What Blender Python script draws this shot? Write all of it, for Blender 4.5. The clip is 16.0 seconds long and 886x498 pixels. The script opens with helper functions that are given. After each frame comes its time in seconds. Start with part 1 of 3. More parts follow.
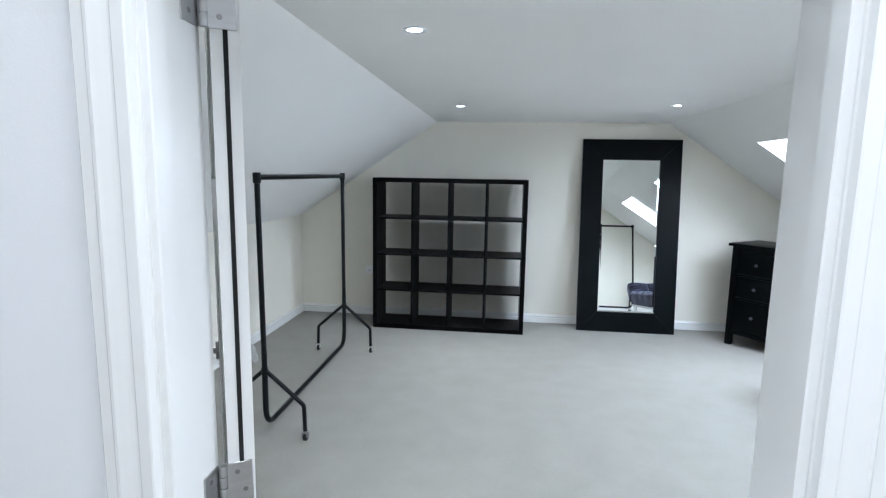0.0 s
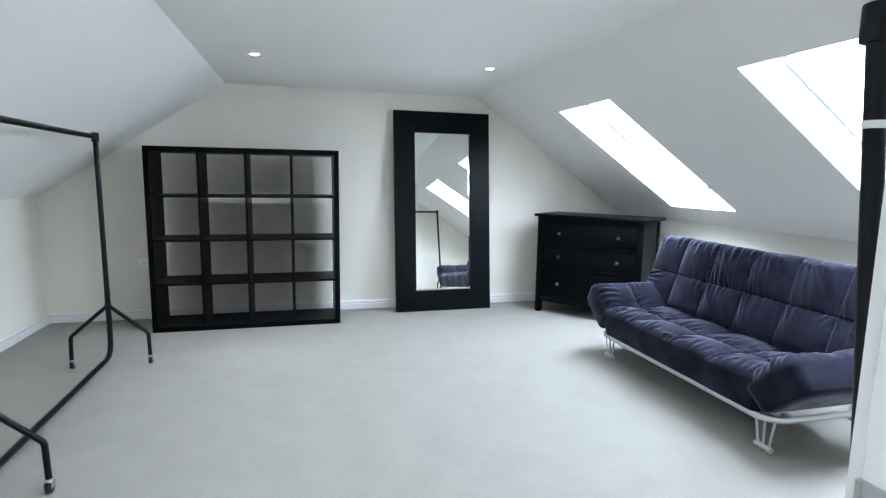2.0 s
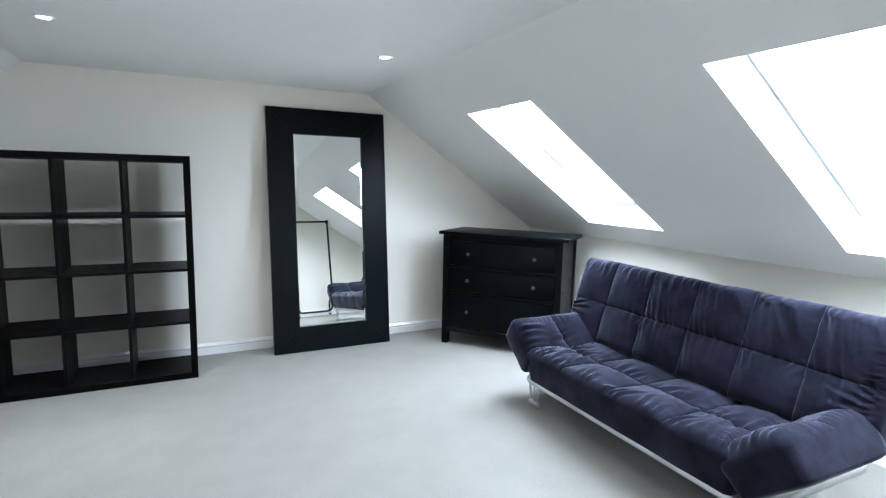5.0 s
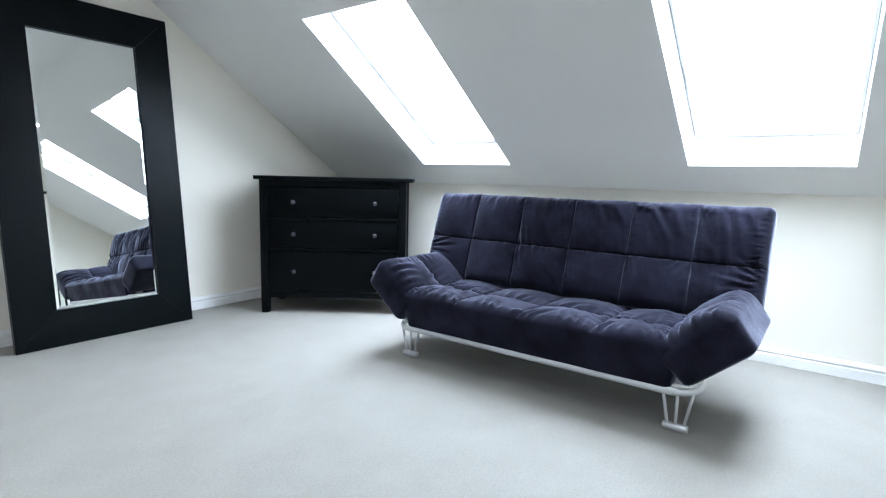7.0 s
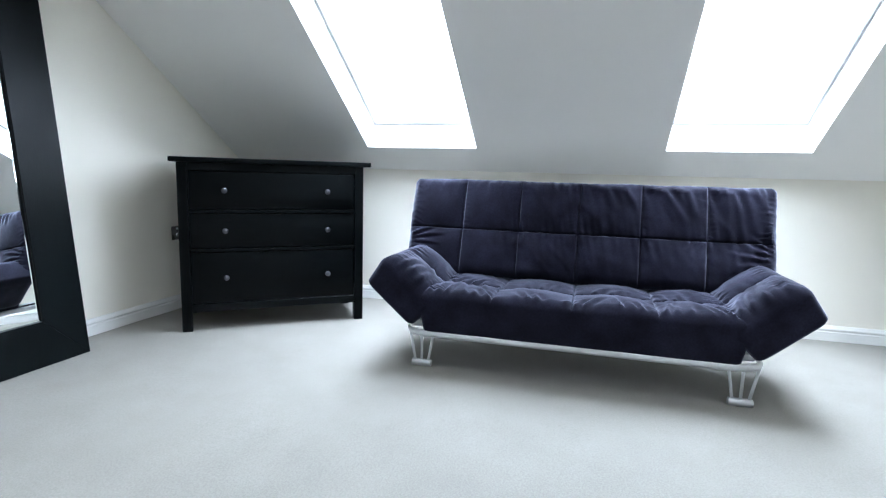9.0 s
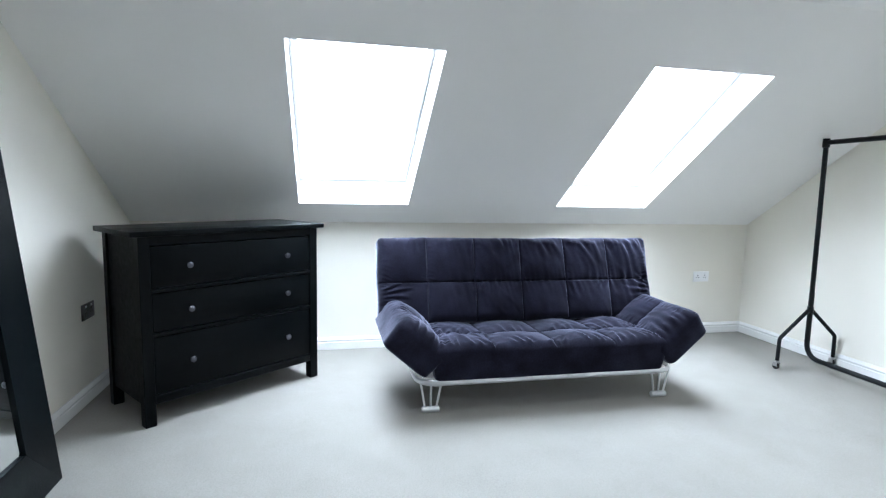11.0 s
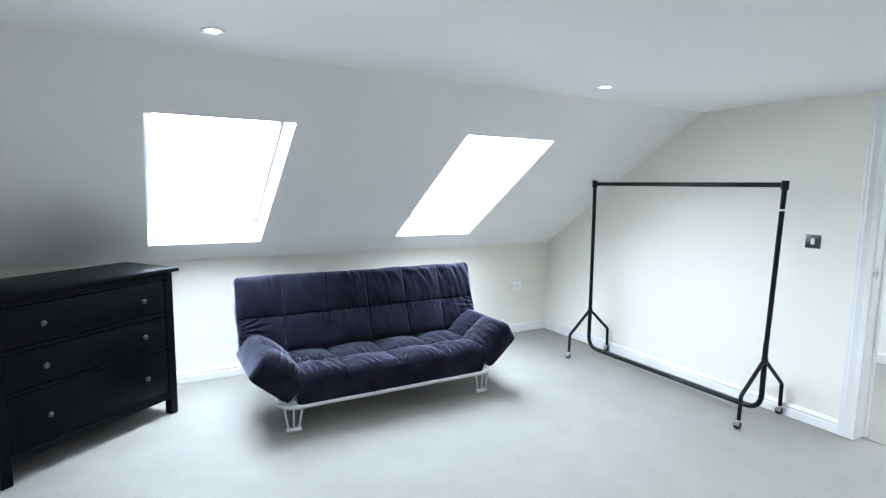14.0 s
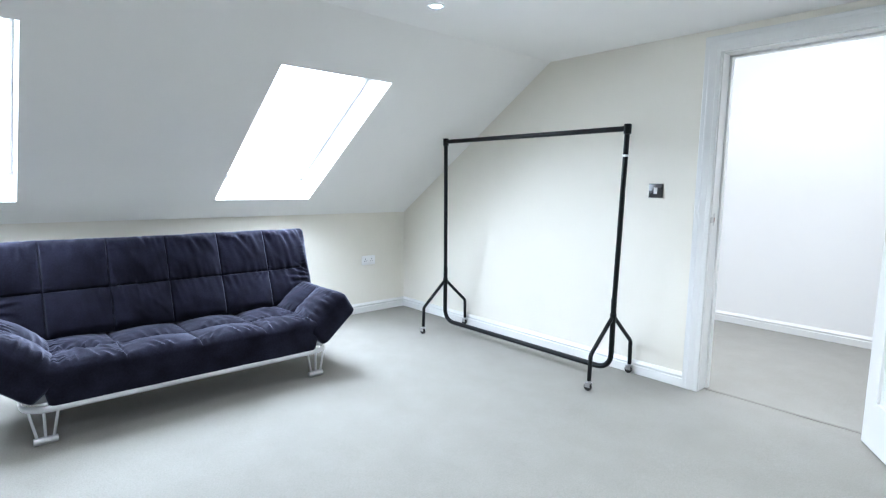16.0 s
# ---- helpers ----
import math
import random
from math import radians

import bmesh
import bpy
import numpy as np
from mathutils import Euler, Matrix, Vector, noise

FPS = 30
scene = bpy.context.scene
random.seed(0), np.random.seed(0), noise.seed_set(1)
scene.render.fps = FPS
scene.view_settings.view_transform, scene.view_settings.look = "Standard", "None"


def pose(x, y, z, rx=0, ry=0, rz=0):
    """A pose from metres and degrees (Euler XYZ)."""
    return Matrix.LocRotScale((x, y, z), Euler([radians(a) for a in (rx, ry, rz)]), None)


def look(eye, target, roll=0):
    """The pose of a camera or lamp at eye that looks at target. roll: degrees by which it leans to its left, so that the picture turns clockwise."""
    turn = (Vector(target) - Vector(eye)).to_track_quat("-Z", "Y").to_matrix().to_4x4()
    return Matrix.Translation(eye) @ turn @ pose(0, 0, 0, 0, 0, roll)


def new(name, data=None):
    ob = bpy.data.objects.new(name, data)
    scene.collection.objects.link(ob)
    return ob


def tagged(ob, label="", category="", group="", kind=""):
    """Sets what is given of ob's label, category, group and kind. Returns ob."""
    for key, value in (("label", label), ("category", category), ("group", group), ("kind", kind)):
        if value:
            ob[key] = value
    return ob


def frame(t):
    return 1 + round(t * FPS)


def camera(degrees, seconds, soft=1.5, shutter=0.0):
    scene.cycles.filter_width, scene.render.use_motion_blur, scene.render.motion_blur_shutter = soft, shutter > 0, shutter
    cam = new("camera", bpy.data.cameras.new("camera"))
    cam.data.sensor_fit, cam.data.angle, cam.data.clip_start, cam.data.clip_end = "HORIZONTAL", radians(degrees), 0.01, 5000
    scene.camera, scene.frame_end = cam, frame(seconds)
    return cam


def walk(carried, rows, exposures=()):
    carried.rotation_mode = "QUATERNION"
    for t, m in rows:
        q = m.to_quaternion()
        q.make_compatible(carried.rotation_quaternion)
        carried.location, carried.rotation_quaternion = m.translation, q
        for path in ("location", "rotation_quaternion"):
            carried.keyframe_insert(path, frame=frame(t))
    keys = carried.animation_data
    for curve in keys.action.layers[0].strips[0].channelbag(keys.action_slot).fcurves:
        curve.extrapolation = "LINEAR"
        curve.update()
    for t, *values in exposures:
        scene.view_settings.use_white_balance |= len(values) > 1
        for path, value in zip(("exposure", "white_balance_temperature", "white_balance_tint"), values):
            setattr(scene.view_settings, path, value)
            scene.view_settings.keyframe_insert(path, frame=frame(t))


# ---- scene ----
cam = camera(80.0, 16.0, 1.25)
PATH = [
    (0, (0.158, 0.13, 1.541), (-0.079, 2.095, 1.257), 1.0),
    (0.5, (0.098, 0.183, 1.482), (0.145, 2.163, 1.205), 0.9),
    (1, (0.048, 0.282, 1.404), (0.335, 2.241, 1.124), 1.0),
    (1.5, (0.031, 0.404, 1.347), (0.478, 2.333, 1.062), 1.0),
    (2, (0.060, 0.567, 1.284), (0.565, 2.484, 1.014), 0.9),
    (2.5, (0.058, 0.707, 1.326), (0.579, 2.618, 1.049), 0.9),
    (3, (0.062, 0.824, 1.424), (0.616, 2.725, 1.145), 1.0),
    (3.5, (0.044, 0.876, 1.522), (0.701, 2.744, 1.244), 1.1),
    (3.7, (0.075, 0.902, 1.529), (0.76, 2.762, 1.261), 1.0),
    (5.8, (0.341, 1.663, 1.149), (1.514, 3.262, 0.885), 1.6),
    (6, (0.275, 1.74, 1.086), (1.548, 3.259, 0.821), 1.7),
    (6.5, (0.181, 1.862, 0.983), (1.639, 3.207, 0.725), 1.7),
    (7, (0.049, 2.092, 0.963), (1.654, 3.256, 0.697), 1.4),
    (7.5, (-0.007, 2.343, 0.935), (1.699, 3.354, 0.67), 1.5),
    (8, (-0.046, 2.634, 0.891), (1.75, 3.477, 0.635), 1.7),
    (8.2, (-0.048, 2.711, 0.884), (1.767, 3.51, 0.621), 1.7),
    (10.3, (-0.306, 4.019, 0.972), (1.675, 3.891, 0.73), 1.3),
    (10.5, (-0.349, 4.143, 1.005), (1.625, 3.921, 0.77), 1.3),
    (11, (-0.435, 4.379, 1.183), (1.504, 3.948, 0.952), 1.2),
    (11.5, (-0.528, 4.529, 1.34), (1.381, 3.98, 1.108), 1.0),
    (12, (-0.64, 4.602, 1.446), (1.239, 3.959, 1.211), 1.1),
    (12.5, (-0.735, 4.621, 1.486), (1.116, 3.899, 1.254), 1.0),
    (13, (-0.802, 4.634, 1.509), (1.009, 3.819, 1.274), 1.0),
    (13.5, (-0.844, 4.616, 1.508), (0.924, 3.713, 1.27), 0.9),
    (14, (-0.883, 4.57, 1.49), (0.845, 3.591, 1.253), 0.8),
    (14.5, (-0.894, 4.516, 1.456), (0.793, 3.469, 1.22), 0.8),
    (15, (-0.884, 4.436, 1.407), (0.768, 3.335, 1.169), 0.7),
    (15.5, (-0.839, 4.293, 1.323), (0.757, 3.112, 1.085), 0.8),
    (16, (-0.699, 4.024, 1.198), (0.78, 2.701, 0.953), 0.8),
]
walk(cam, [(t, look(eye, target, roll)) for t, eye, target, roll in PATH], [(0, 2.30, 5215, 7), (1, 2.46, 5215, 7), (3, 2.46, 5215, 7), (7, 2.42, 5215, 7), (12.5, 2.44, 5215, 7), (16, 2.50, 5215, 7)])

# ---- light ----
world = bpy.data.worlds.new("overcast_sky")
scene.world = world
world.use_nodes = True
wn = world.node_tree
sky = wn.nodes.new("ShaderNodeTexSky")
sky.sky_type = "NISHITA"
sky.sun_disc = False
sky.sun_elevation = radians(84)
sky.sun_rotation = radians(270)
wn.nodes["Background"].inputs["Strength"].default_value = 0.12
wn.links.new(sky.outputs["Color"], wn.nodes["Background"].inputs["Color"])
sun_data = bpy.data.lights.new("sun", "SUN")
sun_data.energy, sun_data.angle, sun_data.color = 1.5, radians(50), (1.0, 0.97, 0.93)
new("sun", sun_data).matrix_world = look((-0.6, 0, 6), (0, 0, 0))

# plan of the room, in metres
XL, XR = -2.066, 3.385          # knee walls
YD, YF = 0.886, 5.640          # door wall and far wall, inner faces
ZC = 2.065                     # flat ceiling
SL = 0.675                     # roof pitch, rise over run
CR = 1.694                     # where the ceiling meets the window slope
CL = -0.59                     # where it meets the other slope
KR = ZC - SL * (XR - CR)       # height of the knee walls
KL = ZC - SL * (CL - XL)
WT = 0.128                     # partition thickness
DL, DR, DH = -0.302, 0.522, 1.930   # door opening
YB = -1.0                     # landing's back wall
LX0, LX1 = -1.5, 2.4           # landing's ends
LZ = 2.95                      # landing ceiling


def sky_lamp(name, m, w, h, power, tint=(1.0, 0.985, 0.965), spread=180):
    data = bpy.data.lights.new(name, "AREA")
    data.shape, data.size, data.size_y, data.energy, data.color = "RECTANGLE", w, h, power, tint
    data.spread = radians(spread)
    ob = new(name, data)
    ob.matrix_world = m
    return ob


# slope frame: u runs down the pitch, v along the room, w out through the roof
pitch = math.atan(SL)
SLOPE_R = Matrix.Translation((CR, 0, ZC)) @ Matrix((
    (math.cos(pitch), 0, math.sin(pitch), 0), (0, 1, 0, 0), (-math.sin(pitch), 0, math.cos(pitch), 0), (0, 0, 0, 1)))
SLOPE_L = Matrix.Translation((CL, 0, ZC)) @ Matrix((
    (-math.cos(pitch), 0, -math.sin(pitch), 0), (0, 1, 0, 0), (-math.sin(pitch), 0, math.cos(pitch), 0), (0, 0, 0, 1)))
WU0 = (2.060 - CR) / math.cos(pitch)
WU1 = (3.180 - CR) / math.cos(pitch)
WINDOWS = ((3.828, 4.556), (2.004, 2.730))
ROOF = 0.27
for k, (v0, v1) in enumerate(WINDOWS):
    c = SLOPE_R @ Matrix.Translation(((WU0 + WU1) / 2, (v0 + v1) / 2, ROOF - 0.044))
    sky_lamp("skylight_daylight", c, WU1 - WU0 - 0.096, v1 - v0 - 0.088, 9.0)
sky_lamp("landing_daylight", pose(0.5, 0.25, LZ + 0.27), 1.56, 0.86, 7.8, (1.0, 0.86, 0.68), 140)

SPOTS = ((1.375, 4.31), (1.365, 2.245), (-0.238, 4.37), (-0.205, 2.15))
for x, y in SPOTS:
    data = bpy.data.lights.new("downlight_beam", "SPOT")
    data.energy, data.color, data.spot_size, data.spot_blend, data.shadow_soft_size = 10 if x > 0 else 30, (1.0, 0.92, 0.83), radians(135), 1.0, 0.10
    new("downlight_beam", data).matrix_world = pose(x, y, ZC - 0.012)


# ---- materials ----
def material(name, color, rough=0.5, metal=0.0, vary=0.0, scale=6.0, bump=0.0, bump_scale=80.0, sheen=0.0,
             stretch=(1, 1, 1), coat=0.0, spec=0.5, bump_dist=0.002, fine=0.0, fine_scale=200.0, nap=0.5, glint=(1.0, 0.97, 0.92)):
    m = bpy.data.materials.new(name)
    m.use_nodes = True
    n, l = m.node_tree.nodes, m.node_tree.links
    b = n["Principled BSDF"]
    b.inputs["Base Color"].default_value = (*color, 1)
    b.inputs["Roughness"].default_value = rough
    b.inputs["Metallic"].default_value = metal
    b.inputs["Specular IOR Level"].default_value = spec
    b.inputs["Coat Weight"].default_value = coat
    if sheen:
        b.inputs["Sheen Weight"].default_value = sheen
        b.inputs["Sheen Roughness"].default_value = nap
        b.inputs["Sheen Tint"].default_value = (*glint, 1)
    co = n.new("ShaderNodeTexCoord")
    mp = n.new("ShaderNodeMapping")
    mp.inputs["Scale"].default_value = stretch
    l.new(co.outputs["Object"], mp.inputs["Vector"])
    if vary or fine:
        a = n.new("ShaderNodeTexNoise")
        a.inputs["Scale"].default_value = scale
        a.inputs["Detail"].default_value = 4
        l.new(mp.outputs["Vector"], a.inputs["Vector"])
        f = n.new("ShaderNodeTexNoise")
        f.inputs["Scale"].default_value = fine_scale
        f.inputs["Detail"].default_value = 3
        l.new(mp.outputs["Vector"], f.inputs["Vector"])
        s1 = n.new("ShaderNodeMapRange")
        s1.inputs["To Min"].default_value, s1.inputs["To Max"].default_value = 1 - vary, 1 + vary
        s1.inputs["From Min"].default_value, s1.inputs["From Max"].default_value = 0.3, 0.7
        l.new(a.outputs["Fac"], s1.inputs["Value"])
        s2 = n.new("ShaderNodeMapRange")
        s2.inputs["To Min"].default_value, s2.inputs["To Max"].default_value = 1 - fine, 1 + fine
        s2.inputs["From Min"].default_value, s2.inputs["From Max"].default_value = 0.3, 0.7
        l.new(f.outputs["Fac"], s2.inputs["Value"])
        mu = n.new("ShaderNodeMath")
        mu.operation = "MULTIPLY"
        l.new(s1.outputs["Result"], mu.inputs[0])
        l.new(s2.outputs["Result"], mu.inputs[1])
        vm = n.new("ShaderNodeVectorMath")
        vm.operation = "SCALE"
        vm.inputs[0].default_value = color
        l.new(mu.outputs["Value"], vm.inputs["Scale"])
        l.new(vm.outputs["Vector"], b.inputs["Base Color"])
        rr = n.new("ShaderNodeMapRange")
        rr.inputs["To Min"].default_value = max(0.03, rough - 0.5 * vary * (1 - metal) - 0.03)
        rr.inputs["To Max"].default_value = min(1, rough + 0.5 * vary * (1 - metal) + 0.03)
        l.new(a.outputs["Fac"], rr.inputs["Value"])
        l.new(rr.outputs["Result"], b.inputs["Roughness"])
        if sheen:
            sw = n.new("ShaderNodeMath")
            sw.operation = "MULTIPLY"
            sw.inputs[1].default_value = sheen
            l.new(mu.outputs["Value"], sw.inputs[0])
            l.new(sw.outputs["Value"], b.inputs["Sheen Weight"])
    if bump:
        t = n.new("ShaderNodeTexNoise")
        t.inputs["Scale"].default_value = bump_scale
        t.inputs["Detail"].default_value = 5
        l.new(mp.outputs["Vector"], t.inputs["Vector"])
        bp = n.new("ShaderNodeBump")
        bp.inputs["Strength"].default_value = bump
        bp.inputs["Distance"].default_value = bump_dist
        l.new(t.outputs["Fac"], bp.inputs["Height"])
        l.new(bp.outputs["Normal"], b.inputs["Normal"])
    return m


def glow(name, color, strength):
    m = bpy.data.materials.new(name)
    m.use_nodes = True
    b = m.node_tree.nodes["Principled BSDF"]
    b.inputs["Base Color"].default_value = (0.9, 0.9, 0.9, 1)
    b.inputs["Emission Color"].default_value = (*color, 1)
    b.inputs["Emission Strength"].default_value = strength
    return m


M_WALL = material("cream_wall_paint", (0.83, 0.80, 0.71), 0.75, vary=0.018, scale=1.6, bump=0.12, bump_scale=220)
M_CEIL = material("white_ceiling_paint", (0.89, 0.885, 0.86), 0.8, vary=0.015, scale=1.3, bump=0.10, bump_scale=200)
M_GLOSS = material("white_gloss_woodwork", (0.80, 0.80, 0.78), 0.22, vary=0.012, scale=3, bump=0.05, bump_scale=60)
M_CARPET = material("pale_grey_carpet", (0.247, 0.238, 0.215), 0.95, vary=0.045, scale=5.0, bump=0.40, bump_scale=300,
                    bump_dist=0.004, sheen=0.15, fine=0.10, fine_scale=170, spec=0.1)
M_BLACKWOOD = material("black_brown_foil", (0.0024, 0.0023, 0.0024), 0.38, vary=0.25, scale=5, bump=0.14, bump_scale=55,
                       stretch=(8, 8, 0.5), spec=0.06)
M_MIRRORWOOD = material("black_brown_veneer", (0.0014, 0.0028, 0.0036), 0.34, vary=0.15, scale=6, bump=0.32, bump_scale=60,
                        stretch=(7, 7, 0.35), spec=0.13)
M_CHEST = material("black_stained_pine", (0.0016, 0.0024, 0.0028), 0.36, vary=0.25, scale=5, bump=0.2, bump_scale=50,
                   stretch=(0.5, 7, 7), spec=0.09)
M_FABRIC = material("navy_microsuede", (0.0112, 0.0111, 0.0196), 0.95, vary=0.36, scale=8, bump=0.05, bump_scale=260,
                    sheen=0.46, fine=0.16, fine_scale=120, spec=0.03, nap=0.35, glint=(0.76, 0.79, 1.0))
M_FABRIC_DARK = material("black_underside_cloth", (0.008, 0.008, 0.012), 0.9, vary=0.2, scale=9, bump=0.2, bump_scale=300)
M_SILVER = material("silver_painted_steel", (0.62, 0.63, 0.65), 0.32, 0.85, vary=0.05, scale=12, bump=0.03, bump_scale=150)
M_SCREW = material("dull_steel_screw", (0.30, 0.29, 0.28), 0.3, 1.0, vary=0.05, scale=30)
M_CHROME = material("brushed_steel", (0.50, 0.50, 0.50), 0.33, 1.0, vary=0.06, scale=18, bump=0.05, bump_scale=120, stretch=(1, 1, 6))
M_RACK = material("black_coated_steel", (0.004, 0.005, 0.006), 0.36, vary=0.2, scale=14, bump=0.06, bump_scale=160, spec=0.25)
M_RUBBER = material("black_castor_rubber", (0.01, 0.01, 0.01), 0.6, vary=0.2, scale=40)
M_PLASTIC = material("white_plastic", (0.88, 0.88, 0.87), 0.3, vary=0.01, scale=20)
M_NICKEL = material("black_nickel_plate", (0.10, 0.10, 0.10), 0.28, 0.9, vary=0.08, scale=20)
M_KNOB = material("pewter_knob", (0.13, 0.13, 0.145), 0.42, 1.0, vary=0.1, scale=40)
M_SEAL = material("black_intumescent_strip", (0.006, 0.006, 0.006), 0.8, vary=0.2, scale=60, bump=0.5, bump_scale=300)
M_WOOD_RAW = material("bare_brown_timber", (0.17, 0.055, 0.02), 0.7, vary=0.3, scale=30, stretch=(1, 1, 8))
M_DARKSLOT = material("dark_slot", (0.01, 0.01, 0.01), 0.7)
M_BULB = glow("lit_lamp_face", (1.0, 0.95, 0.88), 14.0)
# grey that paints the shade in the gap round the sash
M_GAP_SHADE = material("sash_gap_shade", (0.50, 0.50, 0.50), 0.7, vary=0.1, scale=40)
M_SASH = material("white_lacquered_sash", (0.82, 0.82, 0.82), 0.3, vary=0.01, scale=6)
M_MIRROR = material("silvered_glass", (0.90, 0.92, 0.91), 0.005, 1.0)
M_MIRROR.node_tree.nodes["Principled BSDF"].inputs["Roughness"].default_value = 0.004
M_GLASS = bpy.data.materials.new("clear_pane")
M_GLASS.use_nodes = True
_gb = M_GLASS.node_tree.nodes["Principled BSDF"]
_gb.inputs["Transmission Weight"].default_value = 1.0
_gb.inputs["Roughness"].default_value = 0.0
_gb.inputs["IOR"].default_value = 1.45


# ---- mesh helpers ----
def finish(name, bm, mat, parent=None, label="", smooth=False, m=None):
    bmesh.ops.recalc_face_normals(bm, faces=bm.faces)
    me = bpy.data.meshes.new(name)
    bm.to_mesh(me)
    bm.free()
    me.materials.append(mat)
    if smooth:
        for p in me.polygons:
            p.use_smooth = True
        me.set_sharp_from_angle(angle=radians(38))
    ob = new(name, me)
    if parent is not None:
        ob.parent = parent
    if m is not None:
        ob.matrix_local = m
    if label:
        tagged(ob, label)
    return ob


def part(name, bm, mat, parent, label="", smooth=False, m=None):
    return finish(name, bm, mat, parent, label, smooth, m)


def holder(name, m, label, category, group="", kind=""):
    ob = new(name)
    ob.matrix_world = m
    return tagged(ob, label, category, group, kind)


def box(x0, x1, y0, y1, z0, z1, bevel=0.0, seg=2, bm=None):
    own = bm is None
    b = bmesh.new()
    bmesh.ops.create_cube(b, size=1.0)
    for v in b.verts:
        v.co = Vector(((x0 + x1) / 2 + v.co.x * (x1 - x0), (y0 + y1) / 2 + v.co.y * (y1 - y0), (z0 + z1) / 2 + v.co.z * (z1 - z0)))
    if bevel:
        bmesh.ops.bevel(b, geom=b.edges[:], offset=bevel, segments=seg, affect="EDGES", profile=0.5)
    if own:
        return b
    join(bm, b)
    return bm


def join(bm, other, m=None):
    if m is not None:
        other.transform(m)
    me = bpy.data.meshes.new("tmp")
    other.to_mesh(me)
    bm.from_mesh(me)
    bpy.data.meshes.remove(me)
    other.free()
    return bm


def cyl(r, z0, z1, seg=20, r2=None, bevel=0.0, m=None):
    b = bmesh.new()
    bmesh.ops.create_cone(b, cap_ends=True, segments=seg, radius1=r, radius2=r if r2 is None else r2, depth=z1 - z0)
    bmesh.ops.translate(b, vec=(0, 0, (z0 + z1) / 2), verts=b.verts)
    if bevel:
        bmesh.ops.bevel(b, geom=[e for e in b.edges if len(e.link_faces) == 2 and any(len(f.verts) > 4 for f in e.link_faces)],
                        offset=bevel, segments=2, affect="EDGES", profile=0.5)
    if m is not None:
        b.transform(m)
    return b


def tube(points, r, seg=12, closed=False, squash=None):
    """A pipe along points; squash=(a, b) gives an oblong section, b upright."""
    b = bmesh.new()
    pts = [Vector(p) for p in points]
    n = len(pts)
    rings = []
    for i, p in enumerate(pts):
        a = pts[(i - 1) % n] if closed or i else p
        c = pts[(i + 1) % n] if closed or i < n - 1 else p
        d = (c - a).normalized()
        up = Vector((0, 0, 1)) if abs(d.z) < 0.9 else Vector((1, 0, 0)) if abs(d.x) < 0.5 else Vector((0, 1, 0))
        if squash is None and rings:
            up = last
        side = d.cross(up).normalized()
        up = side.cross(d).normalized()
        last = up
        ra, rb = (r, r) if squash is None else squash
        rings.append([b.verts.new(p + side * math.cos(k * 2 * math.pi / seg) * ra + up * math.sin(k * 2 * math.pi / seg) * rb) for k in range(seg)])
    for i in range(n if closed else n - 1):
        A, B = rings[i], rings[(i + 1) % n]
        for k in range(seg):
            b.faces.new((A[k], A[(k + 1) % seg], B[(k + 1) % seg], B[k]))
    if not closed:
        b.faces.new(rings[0][::-1])
        b.faces.new(rings[-1])
    return b


def rounded(points, radius, steps=6):
    """An open line of points with its inner corners rounded."""
    pts = [Vector(p) for p in points]
    out = [pts[0]]
    for a, p, c in zip(pts, pts[1:], pts[2:]):
        u, w = (a - p).normalized(), (c - p).normalized()
        half = u.angle(w) / 2
        t = min(radius / math.tan(half), (a - p).length * 0.49, (c - p).length * 0.49)
        s, e = p + u * t, p + w * t
        for k in range(steps + 1):
            f = k / steps
            out.append((1 - f) ** 2 * s + 2 * f * (1 - f) * p + f * f * e)
    out.append(pts[-1])
    return out


def slab(us, vs, holes, w0, w1, m):
    """A slab in the u-v plane from w0 to w1, cut by the lines us and vs, open in the cells of holes."""
    b = bmesh.new()
    grid = {}

    def vert(i, j, w):
        if (i, j, w) not in grid:
            grid[i, j, w] = b.verts.new(m @ Vector((us[i], vs[j], w)))
        return grid[i, j, w]

    cells = {(i, j) for i in range(len(us) - 1) for j in range(len(vs) - 1)} - set(holes)
    for i, j in cells:
        for w in (w0, w1):
            b.faces.new([vert(i, j, w), vert(i + 1, j, w), vert(i + 1, j + 1, w), vert(i, j + 1, w)])
        for di, dj, a, c in ((-1, 0, (i, j), (i, j + 1)), (1, 0, (i + 1, j), (i + 1, j + 1)), (0, -1, (i, j), (i + 1, j)), (0, 1, (i, j + 1), (i + 1, j + 1))):
            if (i + di, j + dj) not in cells:
                b.faces.new([vert(*a, w0), vert(*c, w0), vert(*c, w1), vert(*a, w1)])
    return b


def prism(poly, y0, y1):
    """A polygon in x-z drawn out along y."""
    b = bmesh.new()
    A = [b.verts.new((x, y0, z)) for x, z in poly]
    B = [b.verts.new((x, y1, z)) for x, z in poly]
    b.faces.new(A)
    b.faces.new(B[::-1])
    for i in range(len(poly)):
        k = (i + 1) % len(poly)
        b.faces.new((A[i], A[k], B[k], B[i]))
    return b


def moulding(path, profile):
    """Sweeps a profile of (out, up) pairs along an open path of (point, out-vector, up-vector)."""
    b = bmesh.new()
    rings = [[b.verts.new(Vector(p) + Vector(o) * a + Vector(u) * c) for a, c in profile] for p, o, u in path]
    n = len(profile)
    for A, B in zip(rings, rings[1:]):
        for k in range(n):
            b.faces.new((A[k], A[(k + 1) % n], B[(k + 1) % n], B[k]))
    b.faces.new(rings[0])
    b.faces.new(rings[-1][::-1])
    return b


# ---- structure ----
def structure(ob, label, category):
    return tagged(ob, label, category, kind="structure")


